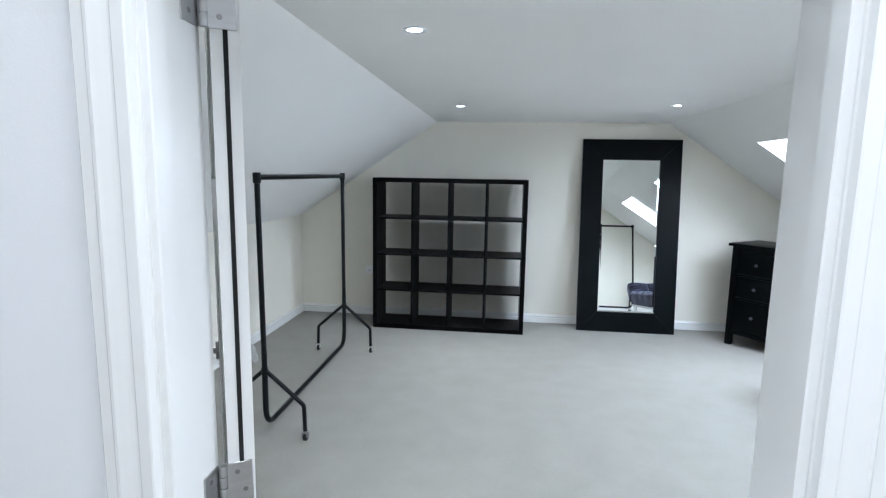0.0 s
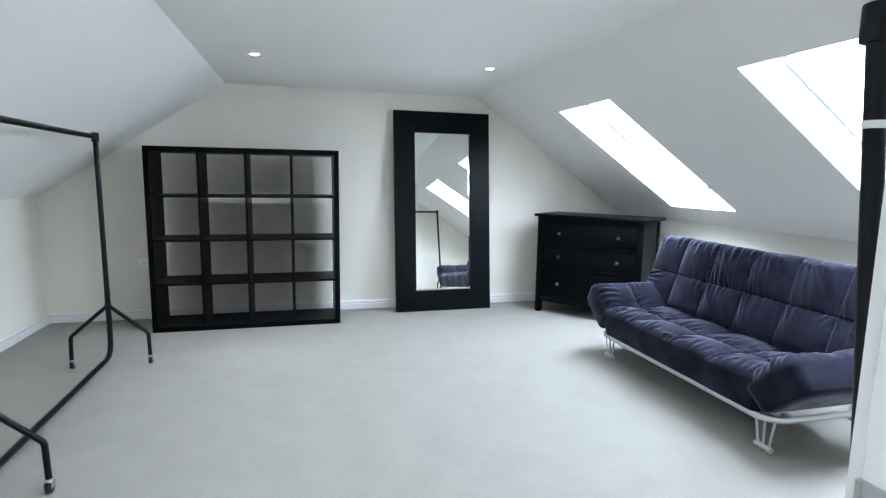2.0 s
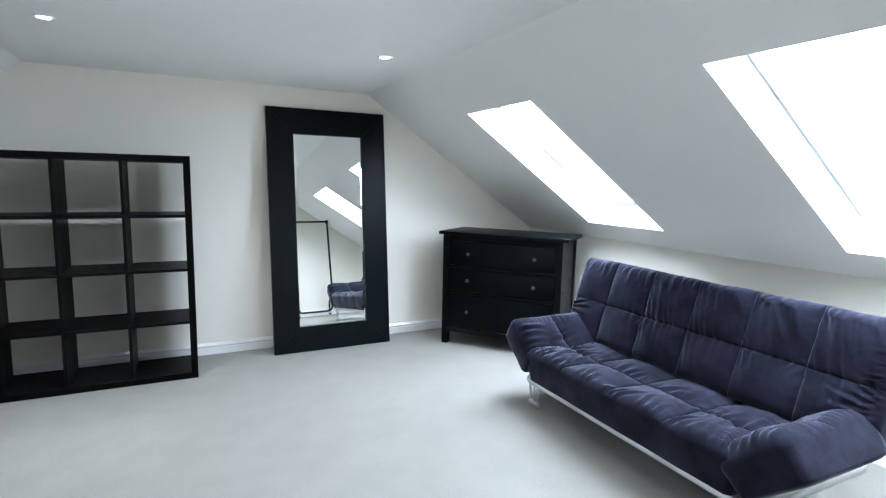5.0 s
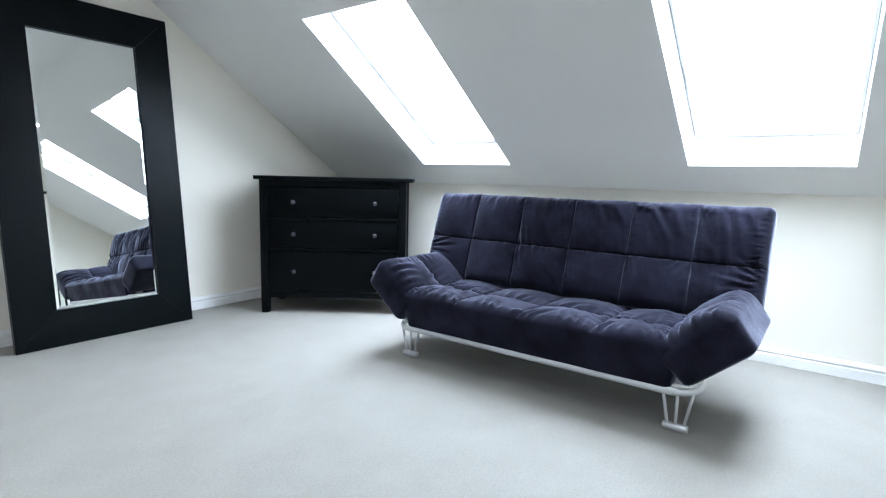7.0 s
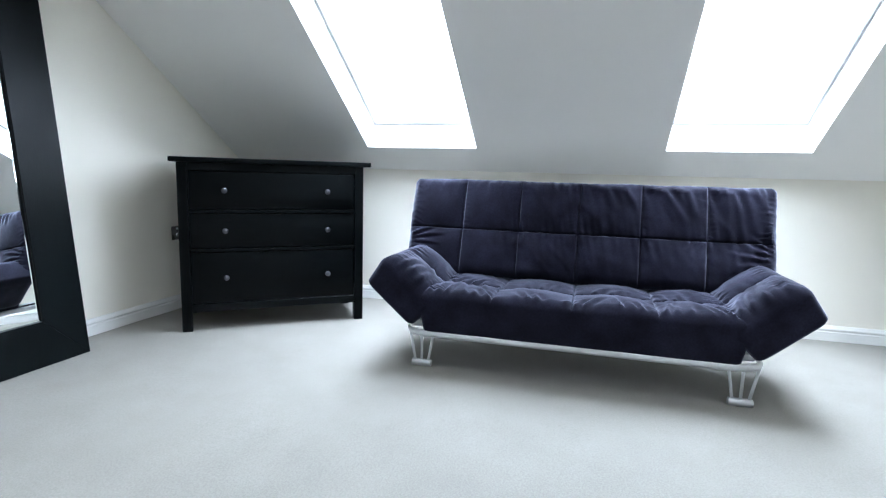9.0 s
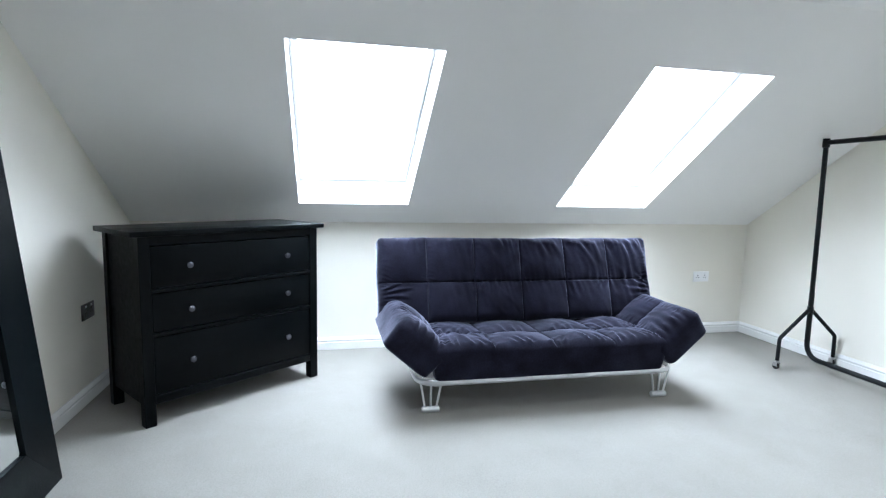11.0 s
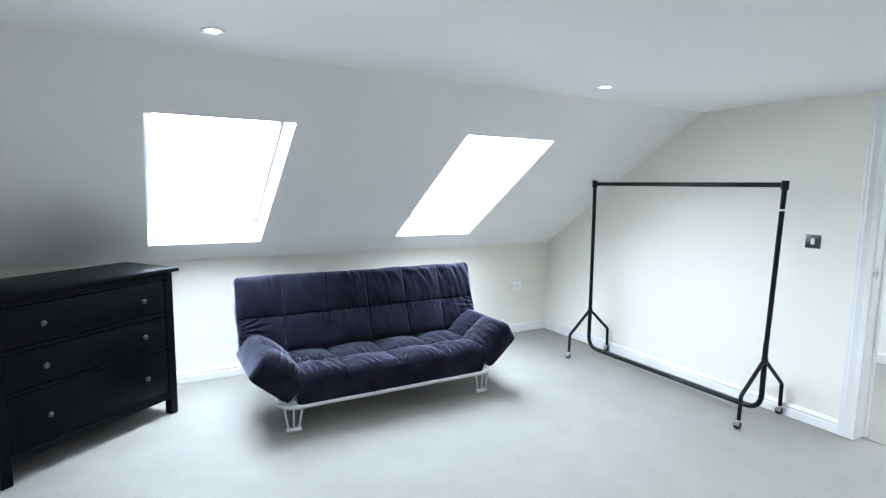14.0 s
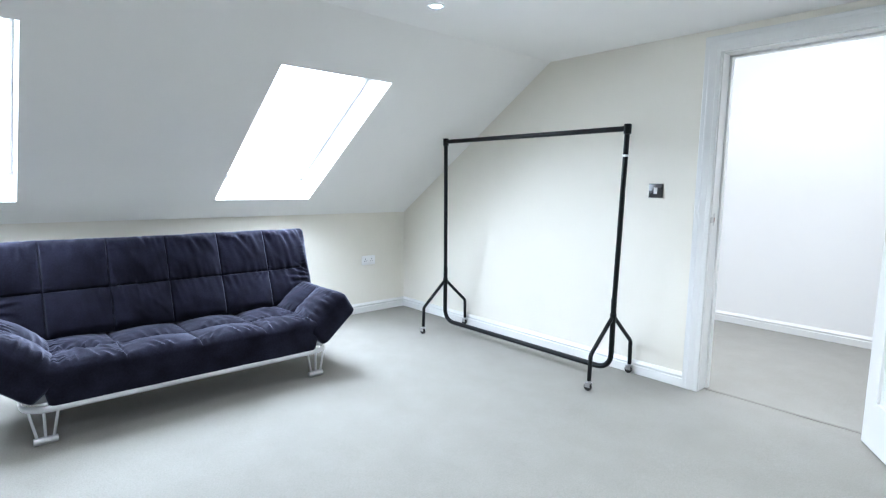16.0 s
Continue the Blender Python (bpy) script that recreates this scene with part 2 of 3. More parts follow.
# carpet through room and landing
floor_b = bmesh.new()
nx, ny = 40, 50
fx0, fx1, fy0, fy1 = XL - 0.1, XR + 0.1, YB - 0.1, YF + 0.1
fv = [[floor_b.verts.new((fx0 + (fx1 - fx0) * i / nx, fy0 + (fy1 - fy0) * j / ny,
                          0.0016 * noise.noise(Vector((i * 0.5, j * 0.5, 3))) - 0.001)) for j in range(ny + 1)] for i in range(nx + 1)]
for i in range(nx):
    for j in range(ny):
        floor_b.faces.new((fv[i][j], fv[i + 1][j], fv[i + 1][j + 1], fv[i][j + 1]))
edge = bmesh.ops.extrude_face_region(floor_b, geom=floor_b.faces[:])
bmesh.ops.translate(floor_b, vec=(0, 0, -0.12), verts=[g for g in edge["geom"] if isinstance(g, bmesh.types.BMVert)])
structure(finish("floor", floor_b, M_CARPET, smooth=True), "pale grey-beige cut pile carpet with faint brush marks", "carpet floor")


def roofline(x):
    return min(ZC, ZC - SL * (x - CR), ZC - SL * (CL - x))


def gable(xs, y0, y1, holes=()):
    b = bmesh.new()
    for a, c in zip(xs, xs[1:]):
        z0 = 0.0
        for ha, hc, hz in holes:
            if a >= ha - 1e-6 and c <= hc + 1e-6:
                z0 = hz
        join(b, prism([(a, z0 - (0.1 if z0 == 0 else 0)), (c, z0 - (0.1 if z0 == 0 else 0)), (c, roofline(c) + 0.12), (a, roofline(a) + 0.12)], y0, y1))
    return b


wall_north = structure(finish("wall_north", gable([XL - 0.1, CL, CR, XR + 0.1], YF, YF + 0.12), M_WALL),
                       "smooth cream painted gable wall of the attic room", "wall")
wall_south = structure(finish("wall_south", slab([XL - 0.1, DL - 0.028, DR + 0.028, XR + 0.1], [-0.1, -0.03, DH + 0.028, LZ + 0.1], [(1, 1)], -YD, WT - YD,
                                                 Matrix(((1, 0, 0, 0), (0, 0, -1, 0), (0, 1, 0, 0), (0, 0, 0, 1)))), M_WALL),
                       "smooth cream painted partition wall with the doorway", "wall")
M_WHITEWALL = material("white_landing_paint", (0.84, 0.85, 0.86), 0.75, vary=0.015, scale=1.5, bump=0.1, bump_scale=220)
wall_south.data.materials.append(M_WHITEWALL)
for p in wall_south.data.polygons:
    if p.normal.y < -0.9:
        p.material_index = 1
wall_west = structure(finish("wall_west", box(XL - 0.12, XL, YD, YF, -0.1, KL + 0.06), M_WALL), "low cream painted knee wall under the slope", "wall")
wall_east = structure(finish("wall_east", box(XR, XR + 0.12, YD, YF, -0.1, KR + 0.06), M_WALL), "low cream painted knee wall under the roof windows", "wall")
structure(finish("ceiling", slab([CL, CR], [YD, YF], [], 0, 0.2, Matrix.Translation((0, 0, ZC))), M_CEIL), "flat white painted plaster ceiling", "ceiling")
UE = (XR + 0.12 - CR) / math.cos(pitch)
UL = (CL - XL + 0.12) / math.cos(pitch)
(b0, b1), (a0, a1) = sorted([WINDOWS[1], WINDOWS[0]])
slope_r = slab([0, WU0, WU1, UE], [YD, b0, b1, a0, a1, YF], [(1, 1), (1, 3)], 0, ROOF, SLOPE_R)
structure(finish("ceiling_slope_east", slope_r, M_CEIL), "sloping white painted ceiling pierced by two roof windows", "ceiling")
structure(finish("ceiling_slope_west", slab([0, UL], [YD, YF], [], 0, ROOF, SLOPE_L), M_CEIL), "sloping white painted plain ceiling", "ceiling")

# landing outside the door
wall_back = structure(finish("wall_landing_back", box(LX0, LX1, YB - 0.12, YB, -0.1, LZ + 0.1), M_CEIL), "plain white landing wall", "wall")
structure(finish("wall_landing_west", box(LX0 - 0.12, LX0, YB - 0.12, YD - WT, -0.1, LZ + 0.1), M_CEIL), "plain white landing wall", "wall")
structure(finish("wall_landing_east", box(LX1, LX1 + 0.12, YB - 0.12, YD - WT, -0.1, LZ + 0.1), M_CEIL), "plain white landing wall", "wall")
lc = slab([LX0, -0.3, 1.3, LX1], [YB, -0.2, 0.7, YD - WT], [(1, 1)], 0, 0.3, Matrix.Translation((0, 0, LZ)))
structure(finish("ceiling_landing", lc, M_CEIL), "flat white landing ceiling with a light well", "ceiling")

# skirting boards
SKIRT = [(0, 0), (0.016, 0), (0.016, 0.052), (0.012, 0.056), (0.0125, 0.062), (0.016, 0.066), (0.0155, 0.072), (0.009, 0.082), (0.006, 0.088), (0, 0.089)]


def skirting(a, c, out):
    up = (0, 0, 1)
    bm = moulding([((*a, -0.002), (*out, 0), up), ((*c, -0.002), (*out, 0), up)], SKIRT)
    return structure(finish("baseboard", bm, M_GLOSS), "white gloss moulded skirting board", "baseboard")


skirting((XL, YF), (XR, YF), (0, -1))
skirting((XR, YD), (XR, YF), (-1, 0))
skirting((XL, YD), (XL, YF), (1, 0))
AW = 0.09
skirting((DR + 0.005 + AW, YD), (XR, YD), (0, 1))
skirting((XL, YD), (DL - 0.005 - AW, YD), (0, 1))
skirting((LX0, YB), (LX1, YB), (0, 1))
skirting((DR + 0.005 + AW, YD - WT), (LX1, YD - WT), (0, -1))
skirting((LX0, YD - WT), (DL - 0.005 - AW, YD - WT), (0, -1))
tagged(finish("threshold_strip", box(DL, DR, YD - 0.085, YD - 0.065, -0.003, 0.003, 0.002), material("carpet_joint", (0.2, 0.19, 0.17), 0.9)),
       "thin dark carpet joint under the doorway", "threshold", kind="structure")


# ---- doorway ----
ARCH = [(0, 0), (0, 0.016), (0.003, 0.0175), (0.022, 0.018), (0.025, 0.0165), (0.029, 0.0166), (0.036, 0.0178), (0.050, 0.0208), (0.057, 0.0225),
        (0.063, 0.0218), (0.067, 0.0195), (0.086, 0.0195), (0.090, 0.017), (0.090, 0)]


def architrave(y, s, name, e=0.012, k=1.0):
    # s: +1 faces the room, -1 the landing
    y_ = (0, s, 0)
    pts = [((DL - e, y, 0), (-1, 0, 0), y_), ((DL - e, y, DH + e), (-1, 0, 1), y_), ((DR + e, y, DH + e), (1, 0, 1), y_), ((DR + e, y, 0), (1, 0, 0), y_)]
    return structure(finish(name, moulding(pts, [(p * k, q) for p, q in ARCH]), M_GLOSS), "white gloss moulded door architrave", "trim")


architrave(YD, 1, "trim", 0.005)
architrave(YD - WT, -1, "trim", 0.002, 0.80)
lining = bmesh.new()
for x0, x1 in ((DL - 0.028, DL), (DR, DR + 0.028)):
    box(x0, x1, YD - WT - 0.002, YD + 0.002, 0, DH + 0.028, 0.002, 1, lining)
box(DL - 0.002, DR + 0.002, YD - WT - 0.002, YD + 0.002, DH, DH + 0.028, 0.002, 1, lining)
st0, st1 = YD - WT + 0.004, YD - 0.086
for x0, x1 in ((DL - 0.002, DL + 0.012), (DR - 0.012, DR + 0.002)):
    box(x0, x1, st0, st1, 0, DH + 0.002, 0.002, 1, lining)
box(DL, DR, st0, st1, DH - 0.012, DH + 0.002, 0.002, 1, lining)
frame_ob = structure(finish("door_frame", lining, M_GLOSS), "white gloss door lining with a planted stop", "door frame")

# strike plate on the latch jamb
plate = bmesh.new()
box(DR - 0.0016, DR + 0.001, YD - 0.036, YD + 0.001, 0.998, 1.032, 0.0005, 1, plate)
box(DR - 0.0022, DR + 0.001, YD - 0.036, YD - 0.022, 0.982, 1.050, 0.0005, 1, plate)
box(DR - 0.0026, DR + 0.012, YD - 0.002, YD + 0.0045, 0.998, 1.030, 0.0008, 1, plate)
sp = part("strike_plate", plate, M_CHROME, frame_ob, "brushed steel strike plate")
part("latch_recess", box(DR - 0.0030, DR - 0.0005, YD - 0.0345, YD - 0.0275, 1.001, 1.028), M_WOOD_RAW, sp, "bare brown timber latch recess")


def screw(m, parent):
    b = cyl(0.0043, 0, 0.0004, 14, r2=0.0040)
    for a in (0, 90):
        join(b, box(-0.0022, 0.0022, -0.0005, 0.0005, 0.0003, 0.0006), Matrix.Rotation(radians(a + 20), 4, "Z"))
    part("screw", b, M_SCREW, parent, m=m)


# the open door leaf, hung on three hinges
DANG = 121.0
PIV = (DL + 0.009, YD + 0.006)
DW_, DT, DZ = DR - DL - 0.006, 0.042, DH - 0.012
door = holder("door_1", Matrix.Translation((PIV[0], PIV[1], 0)) @ Matrix.Rotation(radians(DANG), 4, "Z"),
              "white six-panel moulded door standing wide open", "door", kind="structure")
leaf = bmesh.new()
cols = [0.004, 0.11, 0.355, 0.445, 0.69, DW_]
rows_ = [0.008, 0.23, 0.78, 0.93, 1.42, 1.52, 1.80, DZ]
holes = [(i, j) for i in (1, 3) for j in (1, 3, 5)]
flat = Matrix(((1, 0, 0, 0), (0, 0, -1, 0), (0, 1, 0, 0), (0, 0, 0, 1)))
join(leaf, slab(cols, rows_, holes, 0.008, 0.008 + DT, flat))
for i, j in holes:
    x0, x1, z0, z1 = cols[i], cols[i + 1], rows_[j], rows_[j + 1]
    box(x0 - 0.001, x1 + 0.001, -0.008 - DT + 0.012, -0.008 - 0.012, z0 - 0.001, z1 + 0.001, 0, 1, leaf)
    box(x0 + 0.035, x1 - 0.035, -0.008 - DT + 0.003, -0.008 - 0.003, z0 + 0.035, z1 - 0.035, 0.008, 2, leaf)
part("leaf", leaf, M_GLOSS, door)
part("intumescent_strip", box(0.0015, 0.0042, -0.008 - DT / 2 - 0.0038, -0.008 - DT / 2 + 0.0032, 0.01, DZ - 0.002), M_SEAL, door, "black fire seal strip in the door edge")
for hz in (1.797, 1.008, 0.22):
    h = bmesh.new()
    box(0.0008, 0.0036, -0.046, -0.004, hz - 0.05, hz + 0.05, 0.0008, 1, h)
    join(h, cyl(0.0042, hz - 0.049, hz + 0.049, 12))
    for k in range(5):
        join(h, cyl(0.0066, hz - 0.05 + k * 0.02 + 0.0006, hz - 0.03 + k * 0.02 - 0.0006, 14, bevel=0.0006))
    hinge = part("hinge", h, M_CHROME, door, "brushed steel butt hinge", smooth=True)
    for dz, dy in ((-0.033, -0.022), (0.0, -0.034), (0.033, -0.022)):
        screw(Matrix.Translation((0.0008, dy, hz + dz)) @ Matrix.Rotation(radians(-90), 4, "Y"), hinge)
for hz in (1.797, 1.008, 0.22):
    hp = bmesh.new()
    box(DL - 0.001, DL + 0.0022, YD - 0.036, YD + 0.004, hz - 0.05, hz + 0.05, 0.0006, 1, hp)
    plate_ob = part("hinge_plate", hp, M_CHROME, frame_ob, "brushed steel hinge plate", smooth=True)
    for dz, dy in ((-0.033, -0.018), (0.0, -0.027), (0.033, -0.018)):
        screw(Matrix.Translation((DL + 0.0022, YD + dy, hz + dz)) @ Matrix.Rotation(radians(90), 4, "Y"), plate_ob)
for s in (1, -1):
    hd = bmesh.new()
    yb = -0.008 if s > 0 else -0.008 - DT
    join(hd, cyl(0.026, 0, 0.009, 28, bevel=0.002, m=Matrix.Translation((DW_ - 0.06, yb, 1.01)) @ Matrix.Rotation(radians(-90 * s), 4, "X")))
    join(hd, tube(rounded([(DW_ - 0.06, yb, 1.01), (DW_ - 0.06, yb + s * 0.05, 1.01), (DW_ - 0.18, yb + s * 0.05, 1.01)], 0.015), 0.009, 12))
    part("door_handle", hd, M_CHROME, door, "brushed steel lever handle", smooth=True)


# ---- roof windows ----
for n, (v0, v1) in enumerate(WINDOWS):
    win = holder(f"window_{n + 1}", SLOPE_R, "white centre-pivot roof window set in a deep reveal", "window", kind="structure")
    d0, d1 = ROOF - 0.085, ROOF - 0.004
    fr = slab([WU0 - 0.004, WU0 + 0.012, WU1 - 0.012, WU1 + 0.004], [v0 - 0.004, v0 + 0.012, v1 - 0.012, v1 + 0.004], [(1, 1)], d0 + 0.012, d1, Matrix())
    part("window_frame", fr, M_SASH, win)
    sash = slab([WU0 + 0.014, WU0 + 0.046, WU1 - 0.046, WU1 - 0.014], [v0 + 0.014, v0 + 0.042, v1 - 0.042, v1 - 0.014], [(1, 1)], d0, d1 - 0.01, Matrix())
    sb = part("sash", sash, M_SASH, win)
    pane = part("pane", box(WU0 + 0.042, WU1 - 0.042, v0 + 0.038, v1 - 0.038, d0 + 0.03, d0 + 0.036), M_GLASS, win, "clear glass pane")
    pane.visible_shadow = False
    # added strip: draws the shaded gap between frame and sash as a grey line
    gap_shade = slab([WU0 + 0.011, WU0 + 0.0145, WU1 - 0.0145, WU1 - 0.011], [v0 + 0.011, v0 + 0.0145, v1 - 0.0145, v1 - 0.011], [(1, 1)], d0 - 0.002, d0 + 0.02, Matrix())
    part("gap_shade", gap_shade, M_GAP_SHADE, win, "thin grey strip standing in for the shaded gap round the sash")
    part("control_bar", tube([(WU0 + 0.03, v0 + 0.12, d0 - 0.009), (WU0 + 0.03, v1 - 0.12, d0 - 0.009)], 0.007, 10), M_SASH, win, "white ventilation control bar")


# ---- recessed downlights ----
def downlight(x, y):
    ob = holder("ceiling_spotlight", Matrix.Translation((x, y, ZC)), "lit recessed spotlight with a brushed steel ring in the ceiling", "spotlight", "recessed ceiling spotlights")
    ring = bmesh.new()
    prof = [(0.045, 0.0), (0.044, -0.004), (0.040, -0.006), (0.033, -0.004), (0.030, 0.0), (0.028, -0.0005), (0.027, 0.003), (0.045, 0.003)]
    seg = 36
    rg = [[ring.verts.new((r * math.cos(2 * math.pi * k / seg), r * math.sin(2 * math.pi * k / seg), z)) for r, z in prof] for k in range(seg)]
    for k in range(seg):
        A, B = rg[k], rg[(k + 1) % seg]
        for i in range(len(prof)):
            j = (i + 1) % len(prof)
            ring.faces.new((A[i], A[j], B[j], B[i]))
    part("ring", ring, M_SILVER, ob, smooth=True)
    part("lamp_face", cyl(0.0265, -0.0015, 0.002, 28, bevel=0.0005), M_BULB, ob, "glowing white lamp face")
    return ob


for x, y in SPOTS:
    downlight(x, y)


# ---- wall plates ----
def wall_plate(name, m, w, mat, label, gangs, kind_):
    ob = holder(name, m, label, "light switch" if kind_ == "switch" else "wall socket")
    part("plate", box(-w / 2, w / 2, -0.043, 0.043, 0, 0.008, 0.0025, 2), mat, ob, smooth=True)
    for g in range(gangs):
        cx = (g - (gangs - 1) / 2) * 0.066
        if kind_ == "switch":
            part("rocker", box(cx - 0.011, cx + 0.011, -0.019, 0.019, 0.008, 0.0125, 0.0015, 2), M_PLASTIC, ob, "white rocker")
        else:
            slots = bmesh.new()
            box(cx - 0.003, cx + 0.003, 0.006, 0.016, 0.0078, 0.0088, 0, 1, slots)
            for sx in (-0.011, 0.011):
                box(cx + sx - 0.004, cx + sx + 0.004, -0.010, -0.005, 0.0078, 0.0088, 0, 1, slots)
            part("pin_holes", slots, M_DARKSLOT, ob, "dark pin holes")
            part("rocker", box(cx - 0.008, cx + 0.008, 0.022, 0.034, 0.008, 0.0105, 0.001, 2), M_PLASTIC, ob, "white rocker")
    return ob


def facing(x, y, z, rz):
    return Matrix.Translation((x, y, z)) @ Matrix.Rotation(radians(rz), 4, "Z") @ Matrix.Rotation(radians(90), 4, "X")


wall_plate("wall_socket", facing(-1.306, YF, 0.49, 0), 0.086, M_PLASTIC, "white plastic single socket on the cream wall beside the shelving", 1, "socket")
wall_plate("wall_socket", facing(2.695, YF, 0.485, 0), 0.146, M_NICKEL, "black nickel double socket on the wall behind the chest", 2, "socket")
wall_plate("wall_socket", facing(XR, 1.303, 0.485, -90), 0.146, M_PLASTIC, "white plastic double socket low on the knee wall", 2, "socket")
wall_plate("light_switch", facing(0.859, YD, 1.174, 180), 0.088, M_NICKEL, "black nickel light switch plate with a white rocker", 1, "switch")


# ---- cube shelving unit ----
def shelving(m):
    ob = holder("shelving_unit", m, "empty black-brown four by four cube shelving unit, open at the back", "shelving unit")
    W, D, T, t = 1.49, 0.39, 0.042, 0.018
    part("side_panel", box(0, T, 0, D, 0, W, 0.0015, 1), M_BLACKWOOD, ob)
    part("side_panel", box(W - T, W, 0, D, 0, W, 0.0015, 1), M_BLACKWOOD, ob)
    part("top_panel", box(T, W - T, 0, D, W - T, W, 0.0015, 1), M_BLACKWOOD, ob)
    part("bottom_panel", box(T, W - T, 0, D, 0, T, 0.0015, 1), M_BLACKWOOD, ob)
    cell = (W - 2 * T - 3 * t) / 4
    for k in range(1, 4):
        z = T + k * cell + (k - 1) * t
        part("shelf", box(T, W - T, 0.004, D - 0.004, z, z + t, 0.001, 1), M_BLACKWOOD, ob)
        for r in range(4):
            zz = T + r * (cell + t)
            x = T + k * cell + (k - 1) * t
            part("divider", box(x, x + t, 0.008, D - 0.008, zz, zz + cell, 0.001, 1), M_BLACKWOOD, ob)
    return ob


shelving(Matrix.Translation((-1.143, 5.147, 0)))


# ---- leaning mirror ----
def mirror(m):
    ob = holder("leaning_mirror", m, "tall mirror in a wide black-brown veneered frame, leaning on the wall", "mirror")
    W, H, D, B = 0.945, 1.912, 0.034, 0.200
    for nm, pts in (("frame_stile", [(0, 0), (B, B), (B, H - B), (0, H)]), ("frame_stile", [(W, 0), (W, H), (W - B, H - B), (W - B, B)]),
                    ("frame_rail", [(0, 0), (W, 0), (W - B, B), (B, B)]), ("frame_rail", [(0, H), (B, H - B), (W - B, H - B), (W, H)])):
        g = 0.0002
        cx, cz = sum(p[0] for p in pts) / 4, sum(p[1] for p in pts) / 4
        pts = [(x + (g if x < cx else -g), z + (g if z < cz else -g)) for x, z in pts]
        bm = prism(pts, 0, D)
        bmesh.ops.recalc_face_normals(bm, faces=bm.faces)
        bmesh.ops.bevel(bm, geom=bm.edges[:], offset=0.0010, segments=2, affect="EDGES", profile=0.5)
        part(nm, bm, M_MIRRORWOOD, ob)
    # bevelled glass
    gl = bmesh.new()
    e, bw = B - 0.006, 0.022
    def rect(i, y):
        return [gl.verts.new(p) for p in ((e + i, y, e + i), (W - e - i, y, e + i), (W - e - i, y, H - e - i), (e + i, y, H - e - i))]
    o, i_, bk = rect(0, 0.0125), rect(bw, 0.010), rect(0, 0.026)
    gl.faces.new(i_)
    for k in range(4):
        j = (k + 1) % 4
        gl.faces.new((o[k], o[j], i_[j], i_[k]))
        gl.faces.new((o[k], o[j], bk[j], bk[k]))
    gl.faces.new(bk)
    part("mirror_glass", gl, M_MIRROR, ob, "bevelled silvered glass")
    part("backing", box(0.03, W - 0.03, 0.027, D - 0.003, 0.03, H - 0.03), M_BLACKWOOD, ob)
    return ob


mirror(Matrix.Translation((0.886, 5.408, 0.0)) @ Matrix.Rotation(radians(0.33), 4, "Z") @ Matrix.Rotation(radians(-5.72), 4, "X"))


# ---- chest of drawers ----
def chest(m):
    ob = holder("chest_of_drawers", m, "black-stained pine chest with three closed drawers and round knobs", "chest of drawers")
    W, D, H = 1.08, 0.49, 0.952
    bx0, bx1, by0, by1 = 0.036, W - 0.044, 0.012, D - 0.01
    top = box(0, W, 0, D, H - 0.026, H, 0.003, 2)
    part("top", top, M_CHEST, ob, smooth=True)
    leg = 0.052
    for x in (bx0, bx1 - leg):
        for y in (by0, by1 - leg):
            part("leg", box(x, x + leg, y, y + leg, 0, H - 0.027, 0.0025, 1), M_CHEST, ob)
    for x in (bx0 + 0.010, bx1 - 0.030):
        part("side_panel", box(x, x + 0.020, by0 + leg, by1 - leg, 0.105, H - 0.027), M_CHEST, ob)
    part("back_panel", box(bx0 + leg, bx1 - leg, by1 - 0.02, by1 - 0.008, 0.105, H - 0.027), M_CHEST, ob)
    x0, x1 = bx0 + leg, bx1 - leg
    part("top_rail", box(x0, x1, by0 + 0.003, by0 + 0.03, H - 0.068, H - 0.027, 0.0015, 1), M_CHEST, ob)
    part("bottom_rail", box(x0, x1, by0 + 0.003, by0 + 0.03, 0.108, 0.150, 0.0015, 1), M_CHEST, ob)
    z_edges = [(0.154, 0.438), (0.462, 0.652), (0.676, 0.878)]
    for z in (0.440, 0.654):
        part("drawer_rail", box(x0, x1, by0 + 0.001, by0 + 0.03, z + 0.001, z + 0.019, 0.003, 2), M_CHEST, ob)
    part("inner_case", box(x0, x1, by0 + 0.05, by1 - 0.03, 0.112, H - 0.03), M_CHEST, ob)
    for z0, z1 in z_edges:
        dr = part("drawer", box(x0 + 0.003, x1 - 0.003, by0 + 0.006, by0 + 0.034, z0, z1, 0.004, 2), M_CHEST, ob, smooth=True)
        for f in (0.20, 0.82):
            kx = x0 + (x1 - x0) * f
            kb = bmesh.new()
            kz = z0 + (z1 - z0) * 0.50
            prof = [(0.0, 0.0), (0.007, 0.0), (0.0065, 0.010), (0.012, 0.014), (0.0155, 0.019), (0.015, 0.024), (0.010, 0.028), (0.0, 0.0295)]
            seg = 20
            rg = [[kb.verts.new((kx + r * math.cos(2 * math.pi * k / seg), by0 + 0.006 - h, kz + r * math.sin(2 * math.pi * k / seg))) for r, h in prof] for k in range(seg)]
            for k in range(seg):
                for i in range(len(prof) - 1):
                    kb.faces.new((rg[k][i], rg[(k + 1) % seg][i], rg[(k + 1) % seg][i + 1], rg[k][i + 1]))
            bmesh.ops.remove_doubles(kb, verts=kb.verts, dist=0.0002)
            part("knob", kb, M_KNOB, dr, "pewter knob", smooth=True)
    return ob


chest(Matrix.Translation((2.196, 5.250, 0)) @ Matrix.Rotation(radians(-52.5), 4, "Z"))


